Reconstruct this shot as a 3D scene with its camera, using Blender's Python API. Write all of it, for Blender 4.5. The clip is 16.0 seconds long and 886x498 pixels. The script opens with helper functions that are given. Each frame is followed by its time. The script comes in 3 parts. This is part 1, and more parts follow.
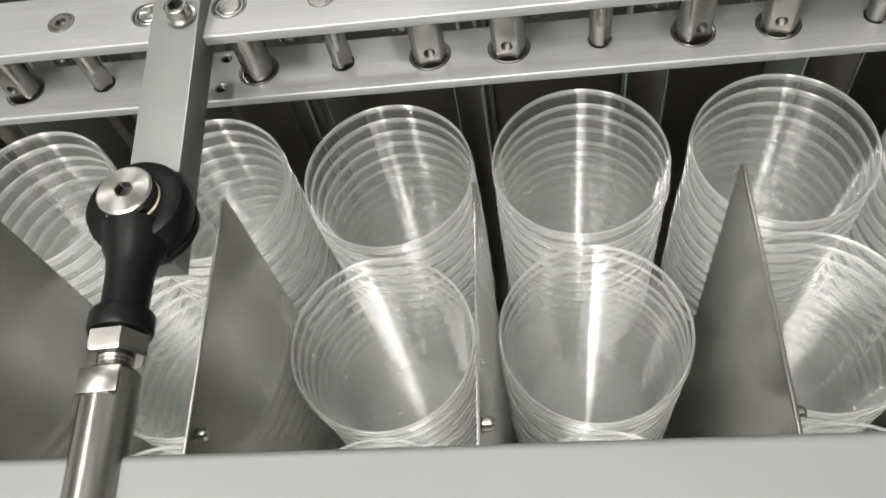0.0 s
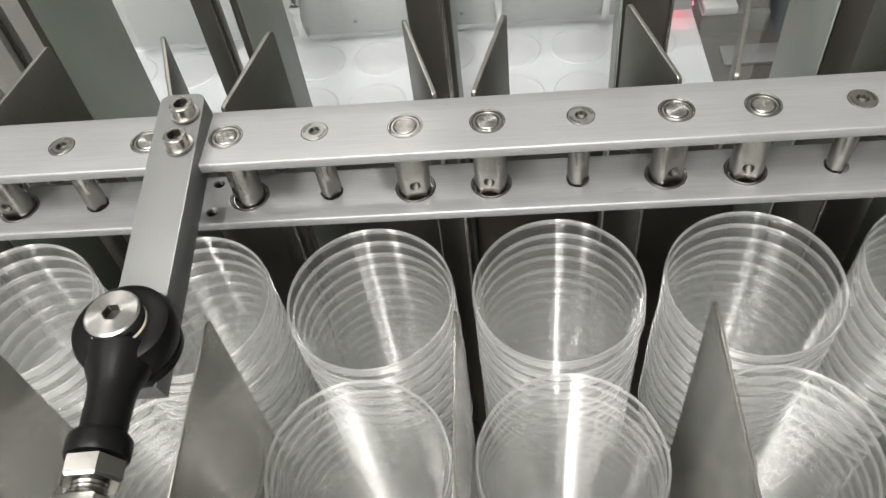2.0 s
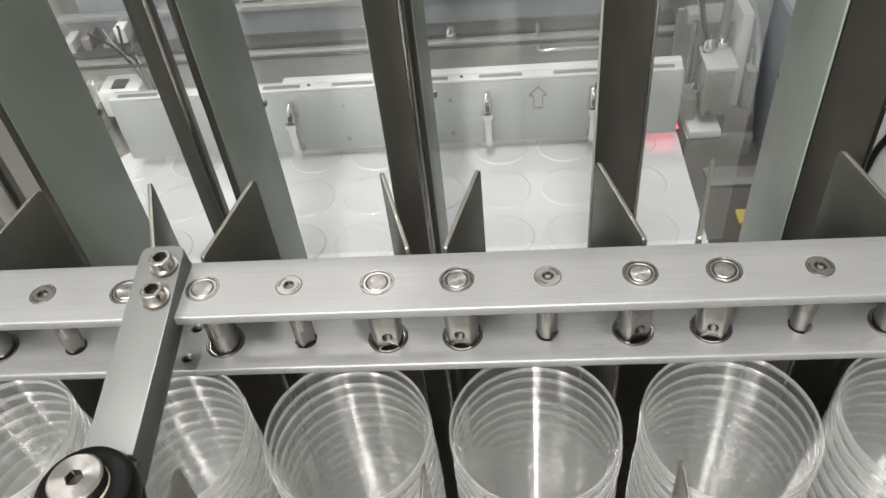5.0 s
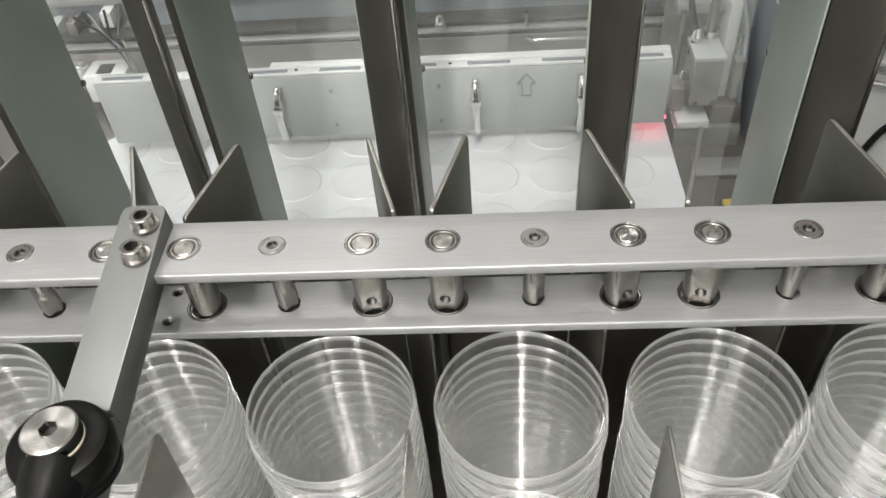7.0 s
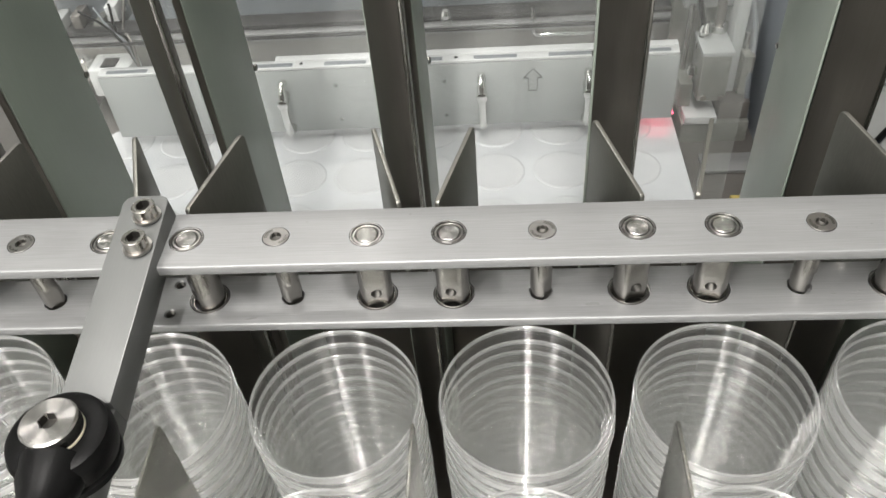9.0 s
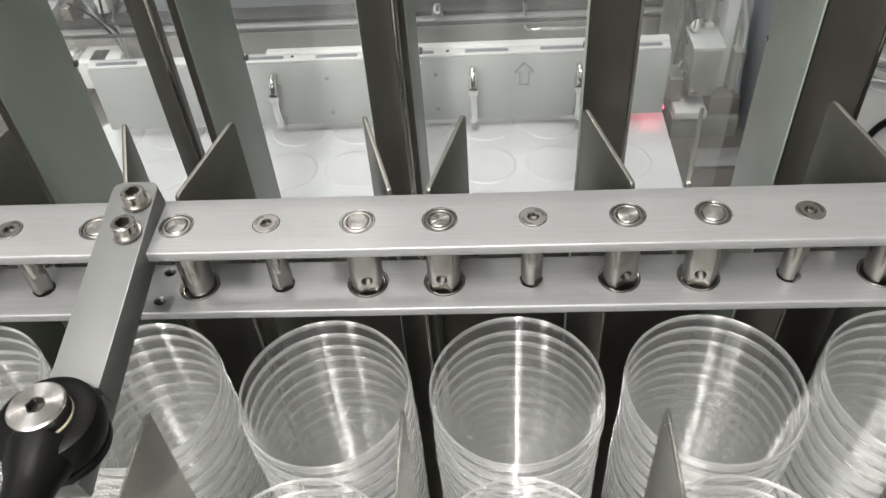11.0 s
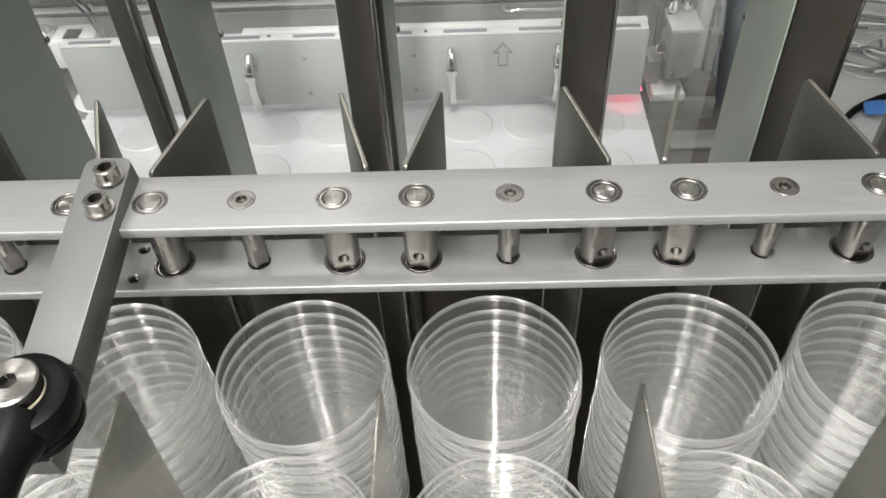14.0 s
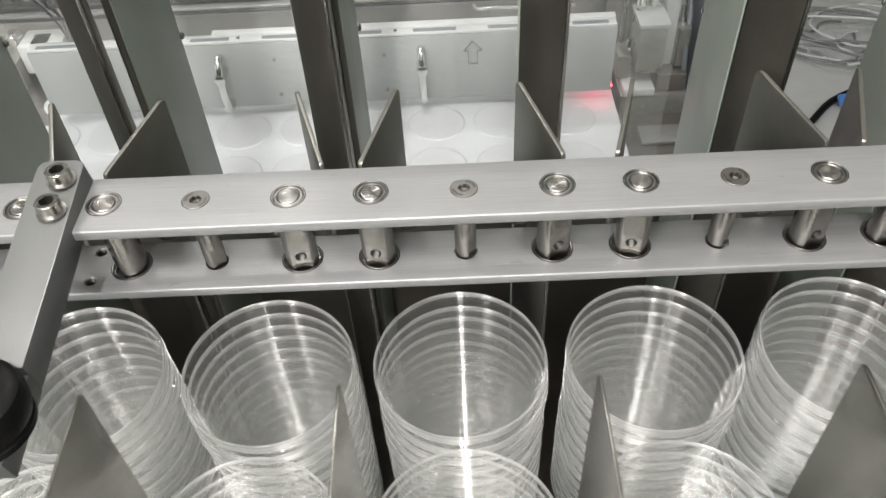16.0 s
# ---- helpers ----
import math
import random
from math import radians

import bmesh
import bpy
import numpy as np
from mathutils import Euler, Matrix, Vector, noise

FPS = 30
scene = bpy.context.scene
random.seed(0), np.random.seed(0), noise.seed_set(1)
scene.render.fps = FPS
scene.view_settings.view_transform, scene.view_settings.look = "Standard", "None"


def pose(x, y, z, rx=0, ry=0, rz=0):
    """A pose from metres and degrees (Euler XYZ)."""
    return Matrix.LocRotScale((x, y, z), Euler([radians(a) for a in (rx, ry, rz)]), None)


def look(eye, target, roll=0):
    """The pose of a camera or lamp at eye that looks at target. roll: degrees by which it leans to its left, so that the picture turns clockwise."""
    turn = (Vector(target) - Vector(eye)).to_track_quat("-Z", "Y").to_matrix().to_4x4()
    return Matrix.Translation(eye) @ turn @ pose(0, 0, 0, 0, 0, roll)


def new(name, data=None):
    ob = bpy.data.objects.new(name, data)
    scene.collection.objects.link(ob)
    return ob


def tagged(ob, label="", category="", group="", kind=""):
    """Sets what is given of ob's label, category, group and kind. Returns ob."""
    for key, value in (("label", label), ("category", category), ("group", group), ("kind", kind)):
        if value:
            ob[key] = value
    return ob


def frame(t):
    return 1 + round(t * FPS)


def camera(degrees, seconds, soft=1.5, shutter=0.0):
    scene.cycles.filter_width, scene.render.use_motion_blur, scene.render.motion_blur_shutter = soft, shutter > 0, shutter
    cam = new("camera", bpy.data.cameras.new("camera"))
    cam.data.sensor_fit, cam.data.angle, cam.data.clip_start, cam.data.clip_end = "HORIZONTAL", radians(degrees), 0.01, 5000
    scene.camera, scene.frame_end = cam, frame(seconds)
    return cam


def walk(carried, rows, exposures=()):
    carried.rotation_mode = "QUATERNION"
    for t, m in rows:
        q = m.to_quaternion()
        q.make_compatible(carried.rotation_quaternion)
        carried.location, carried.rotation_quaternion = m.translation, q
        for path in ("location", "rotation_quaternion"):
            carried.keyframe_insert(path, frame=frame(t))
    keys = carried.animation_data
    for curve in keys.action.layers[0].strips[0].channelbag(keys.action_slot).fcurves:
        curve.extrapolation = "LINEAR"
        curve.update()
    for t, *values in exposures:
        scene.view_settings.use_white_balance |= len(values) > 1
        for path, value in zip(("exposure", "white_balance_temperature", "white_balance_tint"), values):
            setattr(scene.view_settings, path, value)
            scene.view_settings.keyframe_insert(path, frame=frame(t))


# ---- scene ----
cam = camera(57.2, 16.0)
PATH = [
    (0, (0.184, -0.244, 0.21), (-0.049, 0.785, -1.489), -14.4),
    (0.5, (0.182, -0.249, 0.212), (-0.042, 0.792, -1.48), -13.6),
    (1, (0.181, -0.246, 0.214), (-0.027, 0.818, -1.467), -12.6),
    (1.5, (0.185, -0.241, 0.217), (-0.01, 0.851, -1.447), -11.4),
    (2, (0.184, -0.243, 0.22), (0.018, 1.013, -1.328), -8.5),
    (2.5, (0.186, -0.239, 0.219), (0.026, 1.092, -1.265), -7.0),
    (3, (0.187, -0.239, 0.219), (0.032, 1.113, -1.246), -6.7),
    (3.5, (0.191, -0.237, 0.226), (0.026, 1.167, -1.189), -6.6),
    (4, (0.194, -0.226, 0.244), (0.029, 1.187, -1.162), -6.7),
    (6.3, (0.201, -0.232, 0.229), (0.067, 1.194, -1.167), -5.8),
    (6.5, (0.199, -0.235, 0.226), (0.071, 1.199, -1.162), -5.4),
    (7, (0.198, -0.236, 0.227), (0.07, 1.188, -1.173), -5.3),
    (7.5, (0.196, -0.235, 0.226), (0.068, 1.184, -1.177), -5.2),
    (8, (0.198, -0.234, 0.226), (0.065, 1.183, -1.179), -5.3),
    (8.5, (0.198, -0.236, 0.224), (0.058, 1.181, -1.18), -5.5),
    (9, (0.197, -0.234, 0.222), (0.058, 1.184, -1.18), -5.4),
    (9.2, (0.197, -0.235, 0.222), (0.065, 1.191, -1.174), -5.1),
    (11.5, (0.197, -0.237, 0.218), (0.089, 1.178, -1.192), -4.3),
    (12, (0.196, -0.237, 0.217), (0.106, 1.18, -1.191), -3.8),
    (12.5, (0.195, -0.236, 0.215), (0.114, 1.175, -1.199), -3.5),
    (13, (0.195, -0.237, 0.215), (0.12, 1.161, -1.214), -3.2),
    (13.5, (0.194, -0.238, 0.215), (0.122, 1.155, -1.218), -3.3),
    (14, (0.198, -0.239, 0.216), (0.13, 1.151, -1.22), -3.3),
    (14.5, (0.197, -0.241, 0.214), (0.137, 1.15, -1.221), -3.2),
    (15, (0.196, -0.24, 0.211), (0.136, 1.153, -1.223), -3.3),
    (15.5, (0.204, -0.24, 0.214), (0.146, 1.151, -1.221), -3.7),
    (16, (0.21, -0.241, 0.215), (0.177, 1.149, -1.222), -3.4),
]
walk(cam, [(t, look(eye, target, roll)) for t, eye, target, roll in PATH])

# ---------------------------------------------------------------- light
world = bpy.data.worlds.new("room_light")
scene.world = world
world.use_nodes = True
world.node_tree.nodes["Background"].inputs[0].default_value = (0.85, 0.92, 0.95, 1)
world.node_tree.nodes["Background"].inputs[1].default_value = 0.05
scene.view_settings.exposure = 0.8
scene.cycles.transparent_max_bounces = 40

CEIL, FLOOR = 1.75, -1.05


def area_lamp(x, y, z, sx, sy, power, colour=(1.0, 0.962, 0.925)):
    data = bpy.data.lights.new("unseen_lamp", "AREA")
    data.shape, data.size, data.size_y = "RECTANGLE", sx, sy
    data.energy, data.color = power, colour
    ob = new("unseen_lamp", data)
    ob.location = (x, y, z)
    return ob


area_lamp(0.16, -0.75, 1.60, 0.03, 1.3, 23)
# Side and rear lamps are added out of view to balance the brightness.
area_lamp(-0.85, 0.15, 1.60, 0.30, 1.2, 7)
area_lamp(-0.38, 1.25, 1.60, 0.9, 0.14, 10)
# Broad panel, also out of view, gives the cups wide gloss bands.
area_lamp(-0.25, -0.80, 1.66, 1.3, 0.5, 22)
# Low-angle fill lamps added out of view to brighten upright faces.
for x, p in ((-1.3, 88), (0.15, 40)):
    area_lamp(x, -2.6, 1.60, 0.10, 1.5, p)

# ---------------------------------------------------------------- materials


def nodes_of(name):
    m = bpy.data.materials.new(name)
    m.use_nodes = True
    nt = m.node_tree
    return m, nt, nt.nodes["Principled BSDF"]


def link(nt, a, ao, b, bi):
    nt.links.new(a.outputs[ao], b.inputs[bi])


def metal(name, base, rough, metallic=1.0, grain=(1, 1, 1), grain_scale=60, grain_amt=0.1, blotch=0.12, bump=0.03, rvar=0.1):
    """Metal with fine directional grain and larger cloudy wear."""
    m, nt, p = nodes_of(name)
    tc = nt.nodes.new("ShaderNodeTexCoord")
    mp = nt.nodes.new("ShaderNodeMapping")
    mp.inputs["Scale"].default_value = grain
    link(nt, tc, "Object", mp, "Vector")
    fine = nt.nodes.new("ShaderNodeTexNoise")
    fine.inputs["Scale"].default_value, fine.inputs["Detail"].default_value = grain_scale, 5
    link(nt, mp, "Vector", fine, "Vector")
    big = nt.nodes.new("ShaderNodeTexNoise")
    big.inputs["Scale"].default_value, big.inputs["Detail"].default_value = 28, 4
    link(nt, tc, "Object", big, "Vector")
    mixv = nt.nodes.new("ShaderNodeMath")
    mixv.operation = "MULTIPLY_ADD"
    link(nt, fine, "Fac", mixv, 0)
    mixv.inputs[1].default_value = grain_amt * 2
    mixv.inputs[2].default_value = 1 - grain_amt - blotch
    mix2 = nt.nodes.new("ShaderNodeMath")
    mix2.operation = "MULTIPLY_ADD"
    link(nt, big, "Fac", mix2, 0)
    mix2.inputs[1].default_value = blotch * 2
    link(nt, mixv, "Value", mix2, 2)
    col = nt.nodes.new("ShaderNodeVectorMath")
    col.operation = "SCALE"
    col.inputs[0].default_value = base
    link(nt, mix2, "Value", col, "Scale")
    link(nt, col, "Vector", p, "Base Color")
    p.inputs["Metallic"].default_value = metallic
    ro = nt.nodes.new("ShaderNodeMath")
    ro.operation = "MULTIPLY_ADD"
    link(nt, big, "Fac", ro, 0)
    ro.inputs[1].default_value, ro.inputs[2].default_value = rvar * 2, rough - rvar
    link(nt, ro, "Value", p, "Roughness")
    bp = nt.nodes.new("ShaderNodeBump")
    bp.inputs["Strength"].default_value, bp.inputs["Distance"].default_value = bump * 4, 0.0004
    link(nt, fine, "Fac", bp, "Height")
    link(nt, bp, "Normal", p, "Normal")
    return m


def spun(name, base, rough, pitch=0.0003):
    """Faced metal with fine concentric turning marks round the object's z axis."""
    m = metal(name, base, rough, 1.0, (1, 1, 1), 300, 0.08, 0.08, 0.0, 0.05)
    nt = m.node_tree
    tc = nt.nodes.new("ShaderNodeTexCoord")
    flat = nt.nodes.new("ShaderNodeVectorMath")
    flat.operation = "MULTIPLY"
    flat.inputs[1].default_value = (1, 1, 0)
    link(nt, tc, "Object", flat, 0)
    ln = nt.nodes.new("ShaderNodeVectorMath")
    ln.operation = "LENGTH"
    link(nt, flat, 0, ln, 0)
    k = nt.nodes.new("ShaderNodeMath")
    k.operation = "MULTIPLY"
    link(nt, ln, "Value", k, 0)
    k.inputs[1].default_value = 2 * math.pi / pitch
    sn = nt.nodes.new("ShaderNodeMath")
    sn.operation = "SINE"
    link(nt, k, 0, sn, 0)
    bp = nt.nodes.new("ShaderNodeBump")
    bp.inputs["Strength"].default_value, bp.inputs["Distance"].default_value = 0.5, 0.00003
    link(nt, sn, 0, bp, "Height")
    link(nt, bp, "Normal", nt.nodes["Principled BSDF"], "Normal")
    return m


def plastic(name, base, rough, scale=400, bump=0.1, var=0.1):
    m, nt, p = nodes_of(name)
    tc = nt.nodes.new("ShaderNodeTexCoord")
    n = nt.nodes.new("ShaderNodeTexNoise")
    n.inputs["Scale"].default_value, n.inputs["Detail"].default_value = scale, 4
    link(nt, tc, "Object", n, "Vector")
    big = nt.nodes.new("ShaderNodeTexNoise")
    big.inputs["Scale"].default_value = 18
    link(nt, tc, "Object", big, "Vector")
    f = nt.nodes.new("ShaderNodeMath")
    f.operation = "MULTIPLY_ADD"
    link(nt, big, "Fac", f, 0)
    f.inputs[1].default_value, f.inputs[2].default_value = var * 2, 1 - var
    col = nt.nodes.new("ShaderNodeVectorMath")
    col.operation = "SCALE"
    col.inputs[0].default_value = base
    link(nt, f, "Value", col, "Scale")
    link(nt, col, "Vector", p, "Base Color")
    p.inputs["Roughness"].default_value = rough
    bp = nt.nodes.new("ShaderNodeBump")
    bp.inputs["Strength"].default_value, bp.inputs["Distance"].default_value = bump, 0.0003
    link(nt, n, "Fac", bp, "Height")
    link(nt, bp, "Normal", p, "Normal")
    return m


def clear_plastic(name, tint, haze, gloss_rough=0.06, rings=(1, 1, 1), relief=0.12, gloss=0.05, drawn=0.0):
    """Thin clear polymer sheet: lets light through, with gloss by angle and a little milky haze.
    drawn: fine ribs round the axis, which stretch the gloss along it."""
    m = bpy.data.materials.new(name)
    m.use_nodes = True
    nt = m.node_tree
    nt.nodes.remove(nt.nodes["Principled BSDF"])
    out = nt.nodes["Material Output"]
    tr = nt.nodes.new("ShaderNodeBsdfTransparent")
    tr.inputs["Color"].default_value = (*tint, 1)
    df = nt.nodes.new("ShaderNodeBsdfDiffuse")
    df.inputs["Color"].default_value = (0.985, 0.985, 0.98, 1)
    tl = nt.nodes.new("ShaderNodeBsdfTranslucent")
    tl.inputs["Color"].default_value = (0.985, 0.985, 0.98, 1)
    milk = nt.nodes.new("ShaderNodeMixShader")
    milk.inputs[0].default_value = 0.5
    link(nt, df, 0, milk, 1)
    link(nt, tl, 0, milk, 2)
    body = nt.nodes.new("ShaderNodeMixShader")
    body.inputs[0].default_value = haze
    link(nt, tr, 0, body, 1)
    link(nt, milk, 0, body, 2)
    gl = nt.nodes.new("ShaderNodeBsdfAnisotropic")
    gl.inputs["Roughness"].default_value = gloss_rough
    gl.inputs["Color"].default_value = (1, 1, 1, 1)
    gl.inputs["Anisotropy"].default_value = drawn
    tg = nt.nodes.new("ShaderNodeTangent")
    tg.direction_type, tg.axis = "RADIAL", "Z"
    link(nt, tg, 0, gl, "Tangent")
    lw = nt.nodes.new("ShaderNodeLayerWeight")
    lw.inputs["Blend"].default_value = 0.5
    pw = nt.nodes.new("ShaderNodeMath")
    pw.operation = "POWER"
    link(nt, lw, "Facing", pw, 0)
    pw.inputs[1].default_value = 4.0
    fr = nt.nodes.new("ShaderNodeMath")
    fr.operation = "MULTIPLY_ADD"
    link(nt, pw, 0, fr, 0)
    fr.inputs[1].default_value, fr.inputs[2].default_value = 0.75, gloss
    tc = nt.nodes.new("ShaderNodeTexCoord")
    n = nt.nodes.new("ShaderNodeTexNoise")
    n.inputs["Scale"].default_value, n.inputs["Detail"].default_value = 70, 2
    mp = nt.nodes.new("ShaderNodeMapping")
    mp.inputs["Scale"].default_value = rings
    link(nt, tc, "Object", mp, "Vector")
    link(nt, mp, "Vector", n, "Vector")
    bp = nt.nodes.new("ShaderNodeBump")
    bp.inputs["Strength"].default_value, bp.inputs["Distance"].default_value = relief, 0.001
    link(nt, n, "Fac", bp, "Height")
    link(nt, bp, "Normal", gl, "Normal")
    mix = nt.nodes.new("ShaderNodeMixShader")
    link(nt, fr, 0, mix, 0)
    link(nt, body, 0, mix, 1)
    link(nt, gl, 0, mix, 2)
    link(nt, mix, 0, out, "Surface")
    return m


ALU = metal("anodised_aluminium", (0.222, 0.225, 0.225), 0.42, 0.4, (1.2, 60, 60), 30, 0.23, 0.06, 0.05)
ALU_ARM = metal("grey_anodised_aluminium", (0.125, 0.129, 0.126), 0.45, 0.35, (40, 3, 40), 40, 0.05, 0.04, 0.03)
STEEL = metal("turned_steel", (0.32, 0.31, 0.29), 0.24, 1.0, (4, 4, 80), 60, 0.12, 0.08, 0.03, 0.06)
# THREAD is steel darkened for the shade inside holes; grade stamps share it.
THREAD = metal("hole_shade_and_stamp_steel", (0.10, 0.097, 0.09), 0.42, 1.0, (1, 1, 1), 200, 0.1, 0.1, 0.02, 0.06)
CAPSTEEL = metal("plated_screw_steel", (0.5, 0.48, 0.45), 0.2, 1.0, (2, 2, 40), 120, 0.1, 0.1, 0.02, 0.06)
STEEL_DISC = metal("faced_steel", (0.34, 0.33, 0.315), 0.32, 1.0, (1, 1, 1), 300, 0.12, 0.08, 0.03, 0.06)
SPUN = spun("spun_steel", (0.42, 0.41, 0.395), 0.25)
CHROME = metal("polished_steel", (0.7, 0.7, 0.68), 0.12, 1.0, (1, 1, 1), 100, 0.05, 0.05, 0.01, 0.03)
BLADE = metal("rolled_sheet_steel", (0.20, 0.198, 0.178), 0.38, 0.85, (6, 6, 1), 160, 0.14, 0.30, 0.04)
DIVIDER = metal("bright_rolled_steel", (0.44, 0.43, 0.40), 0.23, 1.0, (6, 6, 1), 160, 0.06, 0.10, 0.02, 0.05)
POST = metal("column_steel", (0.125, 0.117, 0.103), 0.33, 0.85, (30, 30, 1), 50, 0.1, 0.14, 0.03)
WEB = metal("grey_green_sheet", (0.225, 0.258, 0.222), 0.42, 0.25, (20, 20, 2), 30, 0.05, 0.08, 0.02)
GREY = plastic("light_grey_coat", (0.150, 0.157, 0.155), 0.36)
PLATE = plastic("machine_grey_coat", (0.30, 0.314, 0.31), 0.42)
WHITE = plastic("white_coat", (0.48, 0.49, 0.49), 0.35)
WEBFILM = plastic("white_film", (0.53, 0.545, 0.56), 0.14, 55, 0.35, 0.08)
POCKET = plastic("formed_film", (0.50, 0.51, 0.52), 0.16, 60, 0.1, 0.05)
BLACK = plastic("black_polymer", (0.004, 0.004, 0.004), 0.38, 900, 0.25, 0.25)
BLACK.node_tree.nodes["Principled BSDF"].inputs["Specular IOR Level"].default_value = 0.12
CREAM = plastic("cream_bush", (0.75, 0.70, 0.52), 0.4)
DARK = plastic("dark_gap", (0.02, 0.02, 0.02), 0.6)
BROWN = metal("dull_rail_steel", (0.20, 0.188, 0.175), 0.4, 0.7, (2, 40, 40), 30, 0.1, 0.1, 0.02)
SLATE = plastic("blue_grey_panel", (0.14, 0.155, 0.168), 0.3)
WORN = metal("worn_cast_metal", (0.24, 0.245, 0.225), 0.38, 0.6, (3, 3, 3), 45, 0.2, 0.35, 0.06)
SCUFF = plastic("dark_scuff", (0.16, 0.16, 0.16), 0.5)
RIM = clear_plastic("cup_rim_polymer", (0.993, 0.996, 0.993), 0.30, 0.20, (0.02, 0.02, 14), 0.08, 0.13, 0.75)
SKIRT = clear_plastic("cup_skirt_polymer", (0.993, 0.996, 0.993), 0.36, 0.34, (0.02, 0.02, 14), 0.08, 0.045, 0.95)
CUP = clear_plastic("clear_cup_polymer", (0.993, 0.996, 0.993), 0.095, 0.38, (0.02, 0.02, 14), 0.08, 0.033, 1.0)
CLEAR = clear_plastic("clear_guard", (0.97, 0.98, 0.975), 0.035, 0.05)

# ---------------------------------------------------------------- mesh helpers


def mesh_of(bm, mat, name, smooth=None):
    me = bpy.data.meshes.new(name)
    bmesh.ops.recalc_face_normals(bm, faces=bm.faces)
    if smooth is not None:
        for f in bm.faces:
            f.smooth = True
        for e in bm.edges:
            if len(e.link_faces) == 2 and e.calc_face_angle(0) > radians(smooth):
                e.smooth = False
    bm.to_mesh(me)
    bm.free()
    me.materials.append(mat)
    return me


def part(name, bm, mat, parent=None, label="", smooth=35):
    me = bm if isinstance(bm, bpy.types.Mesh) else mesh_of(bm, mat, name, smooth)
    ob = new(name, me)
    if parent is not None:
        ob.parent = parent
    if label:
        ob["label"] = label
    return ob


def box(x0, x1, y0, y1, z0, z1, bev=0.0005, segs=2, bm=None):
    b = bmesh.new()
    bmesh.ops.create_cube(b, size=1, matrix=Matrix.Translation(((x0 + x1) / 2, (y0 + y1) / 2, (z0 + z1) / 2)) @ Matrix.Diagonal((x1 - x0, y1 - y0, z1 - z0, 1)))
    if bev:
        bmesh.ops.bevel(b, geom=b.edges[:], offset=bev, segments=segs, affect="EDGES", profile=0.5)
    return merge(bm, b)


def merge(bm, b):
    if bm is None:
        return b
    me = bpy.data.meshes.new("tmp")
    b.to_mesh(me)
    b.free()
    bm.from_mesh(me)
    bpy.data.meshes.remove(me)
    return bm


def lathe(profile, segs=32, m=Matrix(), bm=None, close=False):
    """Turns (r, z) pairs round z."""
    b = bmesh.new()
    rings = []
    for r, z in profile:
        if r < 1e-6:
            rings.append([b.verts.new(m @ Vector((0, 0, z)))])
        else:
            rings.append([b.verts.new(m @ Vector((r * math.cos(2 * math.pi * k / segs), r * math.sin(2 * math.pi * k / segs), z))) for k in range(segs)])
    pairs = list(zip(rings, rings[1:])) + ([(rings[-1], rings[0])] if close else [])
    for a, c in pairs:
        for k in range(segs):
            j = (k + 1) % segs
            if len(a) == 1 and len(c) == 1:
                continue
            if len(a) == 1:
                b.faces.new((a[0], c[k], c[j]))
            elif len(c) == 1:
                b.faces.new((a[k], c[0], a[j]))
            else:
                b.faces.new((a[k], c[k], c[j], a[j]))
    return merge(bm, b)


def rounded(points, radii, n=6):
    """A polygon of 2D points with its corners rounded."""
    out = []
    for i, p in enumerate(points):
        r = radii[i]
        p = Vector(p)
        a, c = Vector(points[i - 1]) - p, Vector(points[(i + 1) % len(points)]) - p
        if r <= 0:
            out.append(p)
            continue
        ang = a.angle(c)
        d = min(r / math.tan(ang / 2), a.length * 0.49, c.length * 0.49)
        s, e = p + a.normalized() * d, p + c.normalized() * d
        for k in range(n + 1):
            u = k / n
            out.append((1 - u) ** 2 * s + 2 * u * (1 - u) * p + u * u * e)
    return out


def prism(poly, thick, m=Matrix(), bev=0.0, bm=None):
    """A flat polygon in the local xy plane, extruded to both sides by half its thickness along z."""
    b = bmesh.new()
    vs = [b.verts.new((p[0], p[1], -thick / 2)) for p in poly]
    f = b.faces.new(vs)
    r = bmesh.ops.extrude_face_region(b, geom=[f])
    top = [v for v in r["geom"] if isinstance(v, bmesh.types.BMVert)]
    bmesh.ops.translate(b, verts=top, vec=(0, 0, thick))
    if bev:
        rim = [e for e in b.edges if len(e.link_faces) == 2 and e.calc_face_angle(0) > 1.2 and abs(e.verts[0].co.z - e.verts[1].co.z) < 1e-6]
        bmesh.ops.bevel(b, geom=rim, offset=bev, segments=2, affect="EDGES", profile=0.5)
    bmesh.ops.transform(b, matrix=m, verts=b.verts)
    return merge(bm, b)


def holder(name, x=0, y=0, z=0):
    ob = new(name)
    ob.empty_display_size = 0.01
    ob.location = (x, y, z)
    return ob


P = 0.107          # pitch of the lanes

